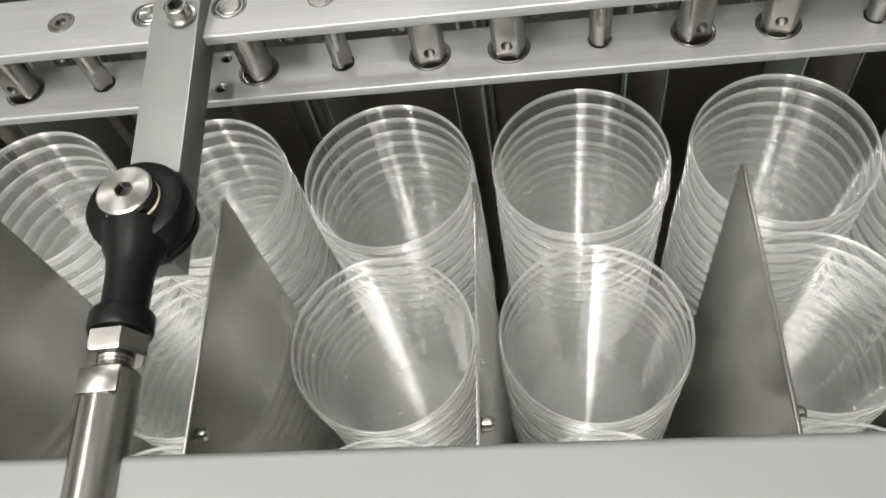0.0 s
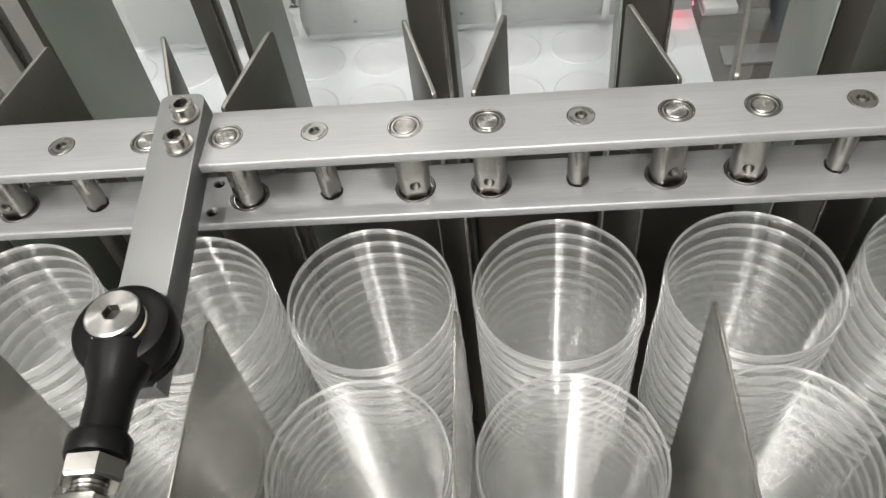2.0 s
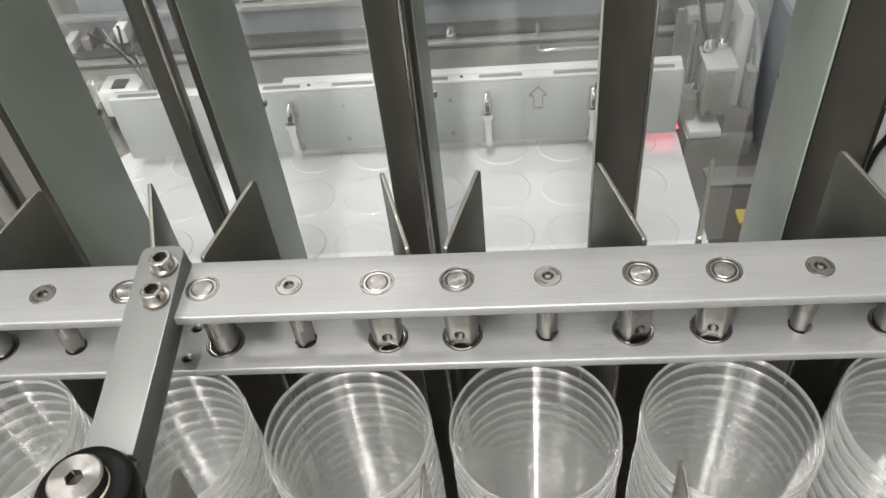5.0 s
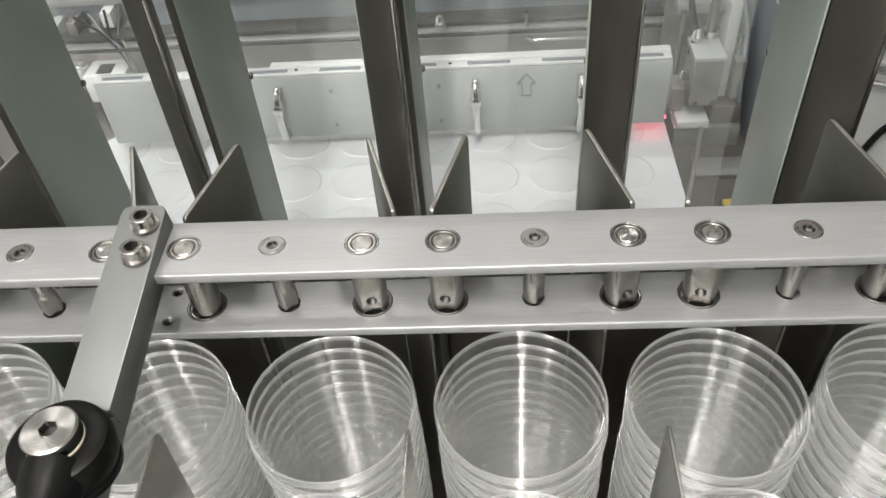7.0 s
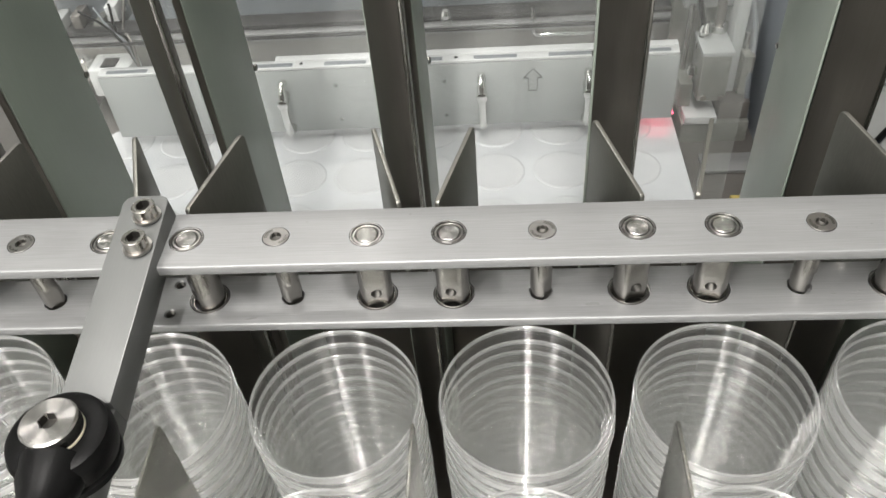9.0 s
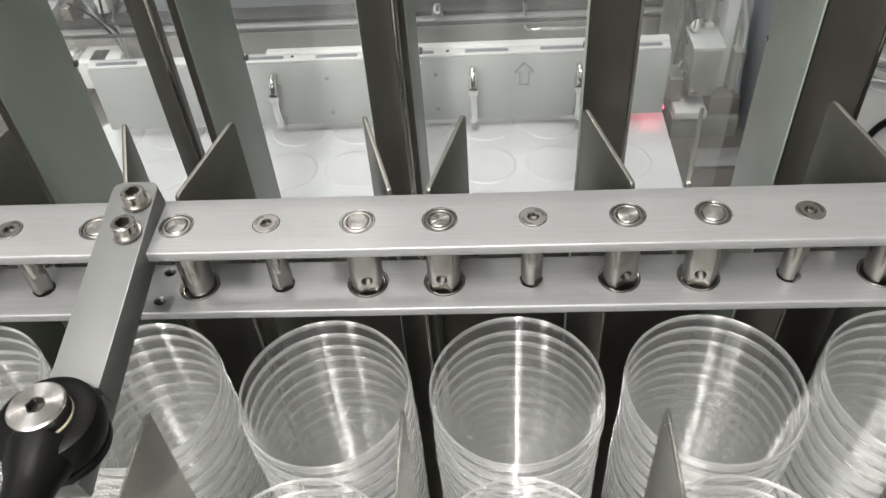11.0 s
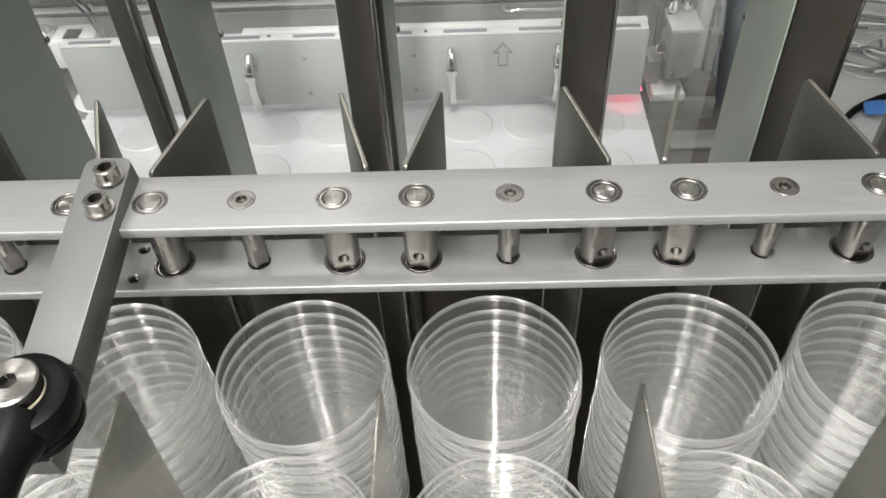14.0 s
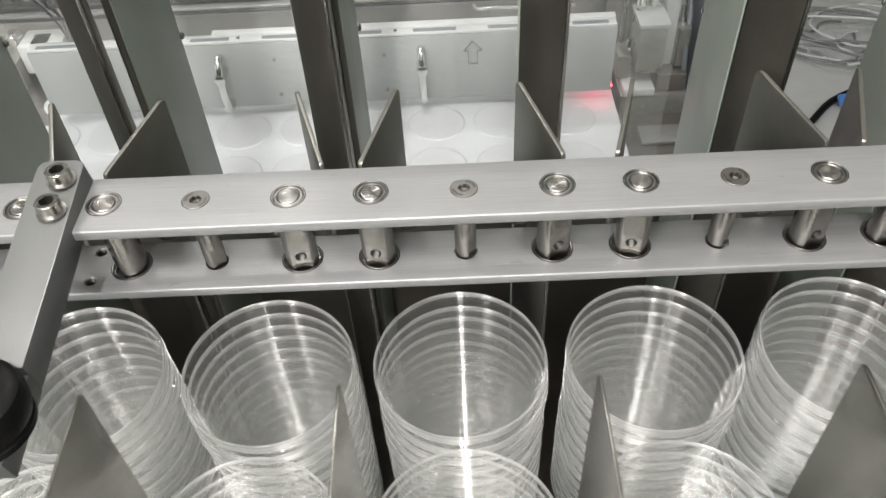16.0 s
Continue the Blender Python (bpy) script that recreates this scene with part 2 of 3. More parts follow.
# ---------------------------------------------------------------- room and machine shell


def room():
    floor = part("floor", box(-4, 5, -4, 5, FLOOR - 0.1, FLOOR, 0), plastic("floor_resin", (0.42, 0.43, 0.42), 0.35, 60, 0.05))
    tagged(floor, "smooth grey resin factory floor", "floor", kind="structure")
    ceiling = part("ceiling", box(-4, 5, -4, 5, CEIL, CEIL + 0.1, 0), WHITE)
    tagged(ceiling, "plain white ceiling over the machine", "ceiling", kind="structure")
    wall = plastic("wall_paint", (0.78, 0.79, 0.78), 0.6, 80, 0.05)
    for n, b in (("wall_north", (-4, 5, 4.9, 5, FLOOR, CEIL)), ("wall_south", (-4, 5, -4, -3.9, FLOOR, CEIL)),
                 ("wall_west", (-4, -3.9, -3.9, 4.9, FLOOR, CEIL)), ("wall_east", (4.9, 5, -3.9, 4.9, FLOOR, CEIL))):
        tagged(part(n, box(*b, 0), wall), "plain light grey painted wall", "wall", kind="structure")


room()

# ---------------------------------------------------------------- the two bars and their pins
BARX0, BARX1 = -0.26, 0.62


SPINDLES = [(i * P + sx) for i in range(-2, 6) for sx in (-0.037, 0.037)]
TURNS = {0: -30, 1: 20, 2: -35, 3: -40, 4: -10, 5: 10, 6: -52, 7: 8, 8: -8, 9: 18, 10: -12, 11: 16, 12: -6, 13: 10, 14: -8, 15: 5}


def cut(bm, cutter, mat, name, smooth=35):
    """The mesh of bm with the volume of cutter taken out of it."""
    a = bpy.data.objects.new("tmp_body", mesh_of(bm, mat, name))
    c = bpy.data.objects.new("tmp_cutter", mesh_of(cutter, mat, name + "_cutter"))
    scene.collection.objects.link(a)
    scene.collection.objects.link(c)
    mod = a.modifiers.new("holes", "BOOLEAN")
    mod.object, mod.operation, mod.solver = c, "DIFFERENCE", "EXACT"
    me = bpy.data.meshes.new_from_object(a.evaluated_get(bpy.context.evaluated_depsgraph_get()))
    for o in (a, c):
        old = o.data
        bpy.data.objects.remove(o)
        bpy.data.meshes.remove(old)
    b = bmesh.new()
    b.from_mesh(me)
    bpy.data.meshes.remove(me)
    return mesh_of(b, mat, name, smooth)


def plug(r0, r1, z0, z1, x, y=0.0, bm=None, segs=36):
    """A closed plug from z0 (radius r0) up to z1 (radius r1)."""
    return lathe([(0, z0), (r0, z0), (r1, z1), (0, z1)], segs, Matrix.Translation((x, y, 0)), bm)


def bars():
    holes = None
    for i in range(-2, 6):
        holes = plug(0.0056, 0.0056, -0.0032, 0.0016, i * P, 0, holes)
    for x in SPINDLES:
        holes = plug(0.00715, 0.00715, -0.010, 0.005, x, 0, holes, 40)
    top = part("top_bar", cut(box(BARX0, BARX1, -0.0160, 0.0157, -0.0048, 0.0, 0.0008, 3), holes, ALU, "top_bar"), None)
    tagged(top, "brushed aluminium flat bar carried on steel pins", "bar")
    holes = None
    for x in SPINDLES:
        holes = plug(0.0089, 0.0089, -0.050, -0.030, x, 0, holes, 40)
    for i in range(-2, 6):
        holes = plug(0.0050, 0.0050, -0.0385, -0.030, i * P, 0, holes)
    for y in (-0.0085, 0.0085):
        holes = lathe([(0, -0.0398), (0.0022, -0.0398), (0.0022, -0.0366), (0.0028, -0.0359), (0.0028, -0.0345), (0, -0.0345)], 24, Matrix.Translation((0.0545, y, 0)), holes)
    low = part("lower_bar", cut(box(BARX0, BARX1, -0.0155, 0.0135, -0.0405, -0.036, 0.0008, 3), holes, ALU, "lower_bar"), None)
    tagged(low, "scuffed brushed aluminium flat bar under the pins", "bar")
    for y in (-0.0085, 0.0085):
        part("threaded_hole", lathe([(0.0021 - 0.0004 * (k % 2), -0.0366 - k * 0.00035) for k in range(9)] + [(0, -0.0396)], 20, Matrix.Translation((0.0545, y, 0))), THREAD, low, "small threaded hole")
    rng = random.Random(5)
    marks = [(0.2352, -0.0078, 0.005), (0.2716, -0.0080, 0.003), (0.2800, -0.0074, 0.004), (0.3406, -0.0089, 0.005), (0.0911, -0.0122, 0.003), (0.1860, 0.0060, 0.004), (0.2405, -0.0088, 0.0022), (0.3465, -0.0100, 0.0025), (0.3330, -0.0050, 0.002)]
    marks += [(rng.uniform(-0.05, 0.45), rng.uniform(-0.0125, 0.011), rng.uniform(0.0005, 0.0016)) for k in range(22)]
    for x, y, w in marks:
        pts = [(w * math.cos(a) * rng.uniform(0.5, 1), 0.18 * w * math.sin(a) * rng.uniform(0.3, 1.2)) for a in [k * 0.524 for k in range(12)]]
        if min(abs(x - c) for c in SPINDLES) < 0.010 + w or min(abs(x - i * P) for i in range(-2, 6)) < 0.006 + w:
            continue
        part("scuff", prism(pts, 0.00006, Matrix.Translation((x, y, -0.03596)) @ Matrix.Rotation(rng.uniform(-0.3, 0.3), 4, "Z")), SCUFF, low, "dark scuff mark")
    for k in range(14):
        x, y, w = rng.uniform(-0.05, 0.45), rng.uniform(-0.012, 0.012), rng.uniform(0.0004, 0.0008)
        if min(abs(x - c) for c in SPINDLES) < 0.009 or min(abs(x - i * P) for i in range(-2, 6)) < 0.008:
            continue
        pts = [(w * math.cos(a) * rng.uniform(0.5, 1), 0.6 * w * math.sin(a) * rng.uniform(0.4, 1)) for a in [n * 0.785 for n in range(8)]]
        part("speck", prism(pts, 0.00006, Matrix.Translation((x, y, 0.00004))), SCUFF, top, "small dark speck")


def pins():
    # countersunk screws with their slim pins
    head = mesh_of(lathe([(0.0023, -0.0022), (0.0023, 0.0002), (0.0052, 0.0002), (0.0053, 0.0001), (0.0053, -0.003)], 36), STEEL_DISC, "screw_head", 35)
    hexm = mesh_of(lathe([(0, -0.0021), (0.0010, -0.0021), (0.0024, -0.0016), (0.0026, 0.00022), (0.0027, 0.00026)], 6), THREAD, "hex_socket", 10)
    st = None
    for a in (0.35, 0.62, 0.9, 1.17, 1.45, 3.45, 3.72, 4.0, 4.27, 4.55):
        for dx, dy, w, h in ((-0.0003, 0, 0.00012, 0.0006), (0.0003, 0.0002, 0.00012, 0.0004), (0, 0.0005, 0.0004, 0.00012), (0, -0.0001 - 0.0004 * (int(a * 7) % 2), 0.0004, 0.00012)):
            e = box(dx - w, dx + w, dy - h, dy + h, 0.00018, 0.00026, 0)
            bmesh.ops.transform(e, matrix=Matrix.Rotation(a - 1.57, 4, "Z") @ Matrix.Translation((0, 0.0041, 0)), verts=e.verts)
            st = merge(st, e)
    stamp = mesh_of(st, THREAD, "stamp", 35)

    def milled(bm, below, depth):
        for v in bm.verts:
            if v.co.z < below:
                v.co.y = max(v.co.y, -depth)
        return bm

    slim = mesh_of(milled(lathe([(0.0046, -0.004), (0.0046, -0.0250), (0.0046, -0.0252), (0.0046, -0.0325), (0.0044, -0.0332), (0.0044, -0.038)], 36), -0.0251, 0.0034), STEEL, "pin", 25)
    shafts = milled(lathe([(0, -0.004), (0.0071, -0.004), (0.0071, -0.0062), (0.0071, -0.0227), (0.0070, -0.0350), (0.0070, -0.0385), (0, -0.0385)], 40), -0.0061, 0.0054)
    bore = lathe([(0, -0.0072), (0.00235, -0.0072), (0.00235, 0.006), (0, 0.006)], 24, Matrix.Translation((0, -0.0050, -0.0296)) @ Matrix.Rotation(radians(90), 4, "X"))
    wide = cut(shafts, bore, STEEL, "spindle", 25)
    ring = mesh_of(lathe([(0.0077, -0.0388), (0.0077, -0.0363), (0.0079, -0.0358), (0.0083, -0.0357), (0.0085, -0.0360), (0.0085, -0.039)], 40), STEEL_DISC, "bushing", 35)
    collar = mesh_of(lathe([(0.0070, -0.0388), (0.0070, -0.0368), (0.0073, -0.0368), (0.0073, -0.0388)], 40), STEEL, "inner_collar", 35)
    gap = mesh_of(lathe([(0.0, -0.0389), (0.0089, -0.0389)], 32), DARK, "gap", 35)
    disc = mesh_of(lathe([(0, 0.0001), (0.0040, 0.0001), (0.0043, -0.0002), (0.0043, -0.0014)], 36), SPUN, "disc", 4)
    inner = mesh_of(lathe([(0.0048, -0.0014), (0.0048, -0.0002), (0.0050, 0.0), (0.0056, 0.0), (0.0058, -0.0002), (0.0058, -0.0014)], 36), STEEL_DISC, "inner_ring", 35)
    outer = mesh_of(lathe([(0.0063, -0.0014), (0.0063, 0.0), (0.0064, 0.0001), (0.00675, 0.0001), (0.0068, 0.0), (0.0068, -0.0014)], 36), STEEL_DISC, "outer_ring", 35)
    well = mesh_of(lathe([(0, -0.0012), (0.0071, -0.0012)], 32), DARK, "well", 35)
    roller = mesh_of(lathe([(0, -0.036), (0.0062, -0.036), (0.0066, -0.0355), (0.0066, -0.014), (0.0062, -0.0135), (0, -0.0135)], 24), STEEL, "drum", 35)
    thread = mesh_of(lathe([(0.0023 - 0.0005 * (k % 2), 0.0001 - k * 0.0004) for k in range(16)] + [(0.0016, -0.0066), (0, -0.0070)], 20, Matrix.Rotation(radians(90), 4, "X")), THREAD, "cross_hole", 35)
    for i in range(-2, 6):
        s = holder("countersunk_screw", i * P, 0, 0)
        tagged(s, "small countersunk steel screw flush in the bar", "screw", "screws along the bar")
        h = part("head", head, None, s)
        o = part("hex_socket", hexm, None, s)
        turn = random.uniform(0, 6.28)
        o.rotation_euler = (0, 0, turn)
        o = part("stamp", stamp, None, h, "stamped grade marks")
        o.rotation_euler = (0, 0, turn)
        q = holder("spacer_pin", i * P, 0, 0)
        tagged(q, "slim turned steel spacer pin between two bars", "pin", "slim pins along the bar")
        o = part("shaft", slim, None, q)
        o.rotation_euler = (0, 0, random.uniform(0.4, 1.3))
    for n, x in enumerate(SPINDLES):
        w = holder("spindle", x, 0, 0)
        tagged(w, "turned steel spindle with a cross hole and ringed end cap", "spindle", "spindles along the bar")
        b = part("bushing", ring, None, w, "steel bushing ring")
        part("inner_collar", collar, None, b)
        part("gap", gap, None, b)
        c = part("end_cap", disc, None, w, "faced round steel end cap")
        part("inner_ring", inner, None, c)
        part("outer_ring", outer, None, c)
        part("well", well, None, c)
        k = holder("guide_roller", x + (0.012 if n % 2 == 0 else -0.012), 0.0205, 0)
        tagged(k, "dark steel roller behind the spindle", "roller", "rollers behind the bar")
        part("drum", roller, None, k)
        a = radians(TURNS[n])
        o = part("shaft", wide, None, w)
        o.rotation_euler = (0, 0, a)
        h = part("cross_hole", thread, None, o, "threaded cross hole")
        h.location = (0, -0.0056, -0.0296)


bars()
pins()

# ---------------------------------------------------------------- crank arm and rod end


def crank():
    arm = holder("crank_arm", 0.0525, 0.0, 0.008)
    arm.rotation_euler = (radians(9), 0, 0)
    tagged(arm, "grey anodised aluminium arm bolted across the bar", "arm")
    outline = rounded([(-0.0095, -0.0775), (0.0095, -0.0775), (0.0095, 0.016), (-0.0095, 0.016)], [0, 0, 0.005, 0.005])
    part("lever", prism(outline, 0.016, Matrix.Translation((0, 0, -0.008)), 0.0006), ALU_ARM, arm)
    part("tongue", box(-0.0095, 0.0095, -0.110, -0.0775, -0.016, -0.0045, 0.0006), ALU_ARM, arm)
    for y in (-0.0110, 0.0045):
        s = holder("cap_screw", 0.0553, y, 0.0085 + y * 0.158)
        tagged(s, "steel socket cap screw with a washer", "screw", "cap screws on the arm")
        part("washer", lathe([(0.003, 0), (0.0058, 0), (0.0058, 0.0008), (0.003, 0.0008)], 28), STEEL_DISC, s)
        h = part("head", lathe([(0.0029, 0.0026), (0.0029, 0.0059), (0.0043, 0.0059), (0.0047, 0.0055), (0.0047, 0.0008)], 32), CAPSTEEL, s)
        part("hex_socket", lathe([(0, 0.0028), (0.0027, 0.0028), (0.0029, 0.00592), (0.0031, 0.00594)], 6), THREAD, h, smooth=10)
    rod = holder("rod_end", 0.0525, -0.0935, -0.0050)
    rod.rotation_euler = (0, 0, radians(3.5))
    tagged(rod, "black polymer rod end on a threaded steel rod", "rod end")
    b = lathe([(0.0100, -0.0040), (0.0097, 0.0096), (0.0145, 0.0096), (0.0163, 0.0086), (0.0172, 0.0060), (0.0172, 0.0010), (0.0163, -0.0030), (0.0145, -0.0040)], 56, close=True)
    b = lathe([(0.0, 0), (0.0115, 0.0), (0.0100, 0.008), (0.0082, 0.0120), (0.0075, 0.017), (0.0073, 0.0280), (0.0075, 0.0300), (0.0093, 0.0308), (0.0099, 0.0318), (0.0099, 0.0372), (0.0094, 0.0380), (0.0, 0.0380)], 36,
              Matrix.Translation((0, -0.008, 0.003)) @ Matrix.Rotation(radians(90), 4, "X"), b)
    part("housing", b, BLACK, rod)
    part("back_flange", lathe([(0, -0.0090), (0.0148, -0.0090), (0.0160, -0.0080), (0.0160, -0.0055), (0.0148, -0.0045), (0, -0.0045)], 48), BLACK, rod)
    part("bush", lathe([(0.0, 0.0102), (0.0093, 0.0102), (0.0095, 0.0101), (0.0095, -0.0035)], 40), CREAM, rod, "cream inner bush")
    part("bolt_head", lathe([(0.0029, 0.013), (0.0029, 0.0160), (0.0087, 0.0160), (0.0094, 0.0153), (0.0094, 0.0106), (0.0092, 0.0103), (0, 0.0103)], 48), SPUN, rod, "turned steel bolt head", 20)
    part("hex_socket", lathe([(0, 0.0132), (0.0029, 0.0132), (0.0031, 0.01605), (0.0033, 0.01608)], 6), THREAD, rod, smooth=10)
    out = Matrix.Translation((0, 0, 0.003)) @ Matrix.Rotation(radians(90), 4, "X")
    part("hex_nut", lathe([(0.004, 0.0464), (0.0086, 0.0464), (0.0098, 0.0472), (0.0098, 0.0530), (0.0088, 0.0538), (0.004, 0.0538)], 6, out), STEEL, rod, smooth=20)
    part("thread", lathe([(0.0050 + 0.0005 * (k % 2), 0.045 + k * 0.0007) for k in range(22)], 24, out), STEEL, rod)
    part("rod", lathe([(0.0, 0.0585), (0.0074, 0.0585), (0.0082, 0.0594), (0.0082, 0.21), (0, 0.21)], 40, out), STEEL, rod)
    part("wrench_flat", box(-0.0062, 0.0062, -0.0675, -0.0595, 0.0099, 0.0113, 0.0002), STEEL, rod)


crank()

# ---------------------------------------------------------------- dividing blades


def blade(name, x, y, z, run, drop, yaw, r, label, group, deep=0.30, thick=0.002, mat=None):
    """Upright sheet blade: top corner at (x, y, z), its top edge running by run (local -y), its straight end going down."""
    ob = holder(name, x, y, z)
    ob.rotation_euler = (0, 0, radians(yaw))
    poly = rounded([(0, 0), (-run, drop), (-run, -deep), (0, -deep)], [r, 0.002, 0, 0], 6)
    m = Matrix(((0, 0, 1, 0), (1, 0, 0, 0), (0, 1, 0, 0), (0, 0, 0, 1)))
    part("sheet", prism(poly, thick, m, 0.0003), mat or BLADE, ob)
    tagged(ob, label, "divider blade", group)
    return ob


for i in range(-3, 4):
    b = blade("lane_divider", 0.1594 + i * P, -0.0476, -0.0602, 0.14, -0.006, 0, 0.004, "rolled steel divider plate between stacks of cups", "front dividers", 0.40, 0.0015, DIVIDER)
    part("screw", lathe([(0, 0.004), (0.002, 0.004), (0.0028, 0.003), (0.0028, 0)], 16, Matrix.Translation((0.001, -0.1, -0.012)) @ Matrix.Rotation(radians(90), 4, "Y")), STEEL, b)
for x in (-0.1348, -0.0278, 0.0792, 0.1862, 0.2932, 0.3945):
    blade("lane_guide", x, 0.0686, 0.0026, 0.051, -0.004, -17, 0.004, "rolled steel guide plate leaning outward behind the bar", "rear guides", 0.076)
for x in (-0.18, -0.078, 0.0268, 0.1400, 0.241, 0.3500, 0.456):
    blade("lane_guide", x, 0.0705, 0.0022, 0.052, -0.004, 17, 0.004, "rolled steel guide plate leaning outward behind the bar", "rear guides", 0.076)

# ---------------------------------------------------------------- columns


def slab(p, q, thick, z0, z1):
    """Upright sheet from plan point p to plan point q."""
    d = Vector((q[0] - p[0], q[1] - p[1], 0))
    m = Matrix.Translation((*p, 0)) @ Matrix.Rotation(math.atan2(d.y, d.x), 4, "Z")
    b = box(0, d.length, 0, thick, z0, z1, 0.0003)
    bmesh.ops.transform(b, matrix=m, verts=b.verts)
    return b


def column(a, closed):
    c = holder("magazine_column", a, 0.1, -0.45)
    tagged(c, "tall folded steel guide column with grey-green side sheets", "column", "columns behind the bars")
    H = 1.15
    part("nose_sheet", slab((0.0, 0.005), (0.0186, -0.0145), 0.0015, 0, H), POST, c, "dark brushed steel nose sheet")
    part("edge_rod", lathe([(0.0, 0), (0.0011, 0), (0.0011, H), (0, H)], 10, Matrix.Translation((0.0193, -0.0148, 0))), STEEL, c)
    part("inner_sheet", slab((0.0204, -0.0138), (0.0190, 0.0045) if closed else (0.0199, -0.0075), 0.0010, 0, H), POST, c)
    if closed:
        part("side_sheet", slab((0.0004, 0.0072), (0.0122, 0.095), 0.0012, 0, H), WEB, c, "grey-green coated side sheet")
    part("front_edge", slab((0.0187, 0.0080), (0.0215, 0.0100), 0.0015, 0, H), POST, c)
    part("side_sheet", slab((0.0216, 0.0112), (0.0186, 0.095), 0.0012, 0, H), WEB, c, "grey-green coated side sheet")
    for x, s in ((0.0120, -1), (0.0190, 1))[0 if closed else 1:]:
        part("screw", lathe([(0, 0.002), (0.0015, 0.0018), (0.0022, 0.001), (0.0022, 0)], 14, Matrix.Translation((x, 0.0945, 0.409)) @ Matrix.Rotation(radians(90 * s), 4, "Y")), STEEL, c)


for i in range(-3, 5):
    column(0.1377 + (i - 1) * P, i > 0)

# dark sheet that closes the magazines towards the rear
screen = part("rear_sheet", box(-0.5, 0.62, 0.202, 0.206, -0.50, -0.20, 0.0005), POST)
tagged(screen, "dark steel sheet closing the magazines at the rear", "sheet")

# ---------------------------------------------------------------- cups


WALL_MESH = mesh_of(lathe([(0.0, -0.1285), (0.030, -0.1285), (0.0325, -0.1295), (0.0352, -0.1290), (0.0366, -0.1265), (0.0436, -0.0160), (0.0440, -0.0140), (0.0451, -0.0128),
                           (0.0455, -0.0112), (0.0460, -0.0060), (0.0465, -0.0014)], 64), CUP, "cup_wall", 50)
RIM_MESH = mesh_of(lathe([(0.0465, -0.0014), (0.0468, -0.0005), (0.0475, 0.0), (0.0480, -0.0005), (0.0482, -0.0014)], 64), RIM, "cup_rim", 50)
SKIRT_MESH = mesh_of(lathe([(0.0482, -0.0014), (0.0483, -0.0034), (0.0484, -0.0056)], 64), SKIRT, "cup_skirt", 50)
LIP_MESH = mesh_of(lathe([(0.0484, -0.0056), (0.0486, -0.0060), (0.0485, -0.0066), (0.0481, -0.0068), (0.0478, -0.0064)], 64), CUP, "cup_lip", 50)


LEAN = radians(3)      # the stacks lean a little towards the front


def stack(x, y, ztop, n, gap=0.0125):
    for k in range(n):
        c = holder("cup", x + random.uniform(-0.0006, 0.0006), y + k * gap * math.sin(LEAN) + random.uniform(-0.0006, 0.0006), ztop - k * gap * math.cos(LEAN))
        c.rotation_euler = (Matrix.Rotation(LEAN + random.uniform(-0.006, 0.006), 3, "X") @ Matrix.Rotation(random.uniform(0, 6.28), 3, "Z")).to_euler()
        tagged(c, "clear thin-walled plastic cup nested in a stack", "cup", "stacked cups")
        part("wall", WALL_MESH, None, c)
        r = part("rim", RIM_MESH, None, c, "thin rolled clear rim")
        part("skirt", SKIRT_MESH, None, r)
        part("lip", LIP_MESH, None, r)


for i in range(-2, 4):
    stack(0.1030 + i * P, 0.0265, -0.1502, 13)
    stack(0.1020 + i * P, -0.0700, -0.1627, 12)
    stack(0.1018 + i * P, -0.167, -0.172, 8)
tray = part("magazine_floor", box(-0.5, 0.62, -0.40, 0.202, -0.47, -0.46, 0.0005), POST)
tagged(tray, "dull steel floor under the cup stacks", "tray")

# ---------------------------------------------------------------- front cover
cover = part("front_cover", box(-0.5, 0.9, -0.40, -0.177, -0.05, 0.0, 0.003, 4), GREY)
tagged(cover, "smooth light grey front cover of the machine", "cover")

# ---------------------------------------------------------------- far station
WEBZ = -0.31
WEB_SPEED = 0.0355


def tube(name, pts, r, mat, parent=None, label=""):
    cu = bpy.data.curves.new(name, "CURVE")
    cu.dimensions, cu.bevel_depth, cu.bevel_resolution = "3D", r, 3
    sp = cu.splines.new("BEZIER")
    sp.bezier_points.add(len(pts) - 1)
    for q, p in zip(sp.bezier_points, pts):
        q.co, q.handle_left_type, q.handle_right_type = p, "AUTO", "AUTO"
    tmp = bpy.data.objects.new("tmp", cu)
    me = bpy.data.meshes.new_from_object(tmp)
    bpy.data.objects.remove(tmp)
    for f in me.polygons:
        f.use_smooth = True
    me.materials.clear()
    me.materials.append(mat)
    return part(name, me, None, parent, label)


def film_web():
    w = part("film_web", box(-0.222, 0.386, 0.212, 1.1, WEBZ - 0.002, WEBZ, 0), WEBFILM)
    tagged(w, "white glossy film web running under the tooling plate", "film web")
    prof = [(0.0300, 0.0), (0.0294, 0.0006), (0.0282, 0.0010), (0.0264, 0.0009), (0.0230, 0.0005), (0.0160, 0.0003), (0, 0.0006)]
    pocket = mesh_of(lathe(prof, 32), POCKET, "pocket", 60)
    rows = []
    for n in range(-8, 8):
        r = holder("pocket_row", 0, 0, WEBZ)
        tagged(r, "row of shallow round pockets moulded in white film", "film pockets", "rows of pockets on the web")
        for i in range(9):
            o = part("pocket", pocket, None, r)
            o.location = (0.195 + (i - 6) * 0.0685, 0, 0)
        rows.append((r, 0.166 + 0.0705 * n))
    return rows


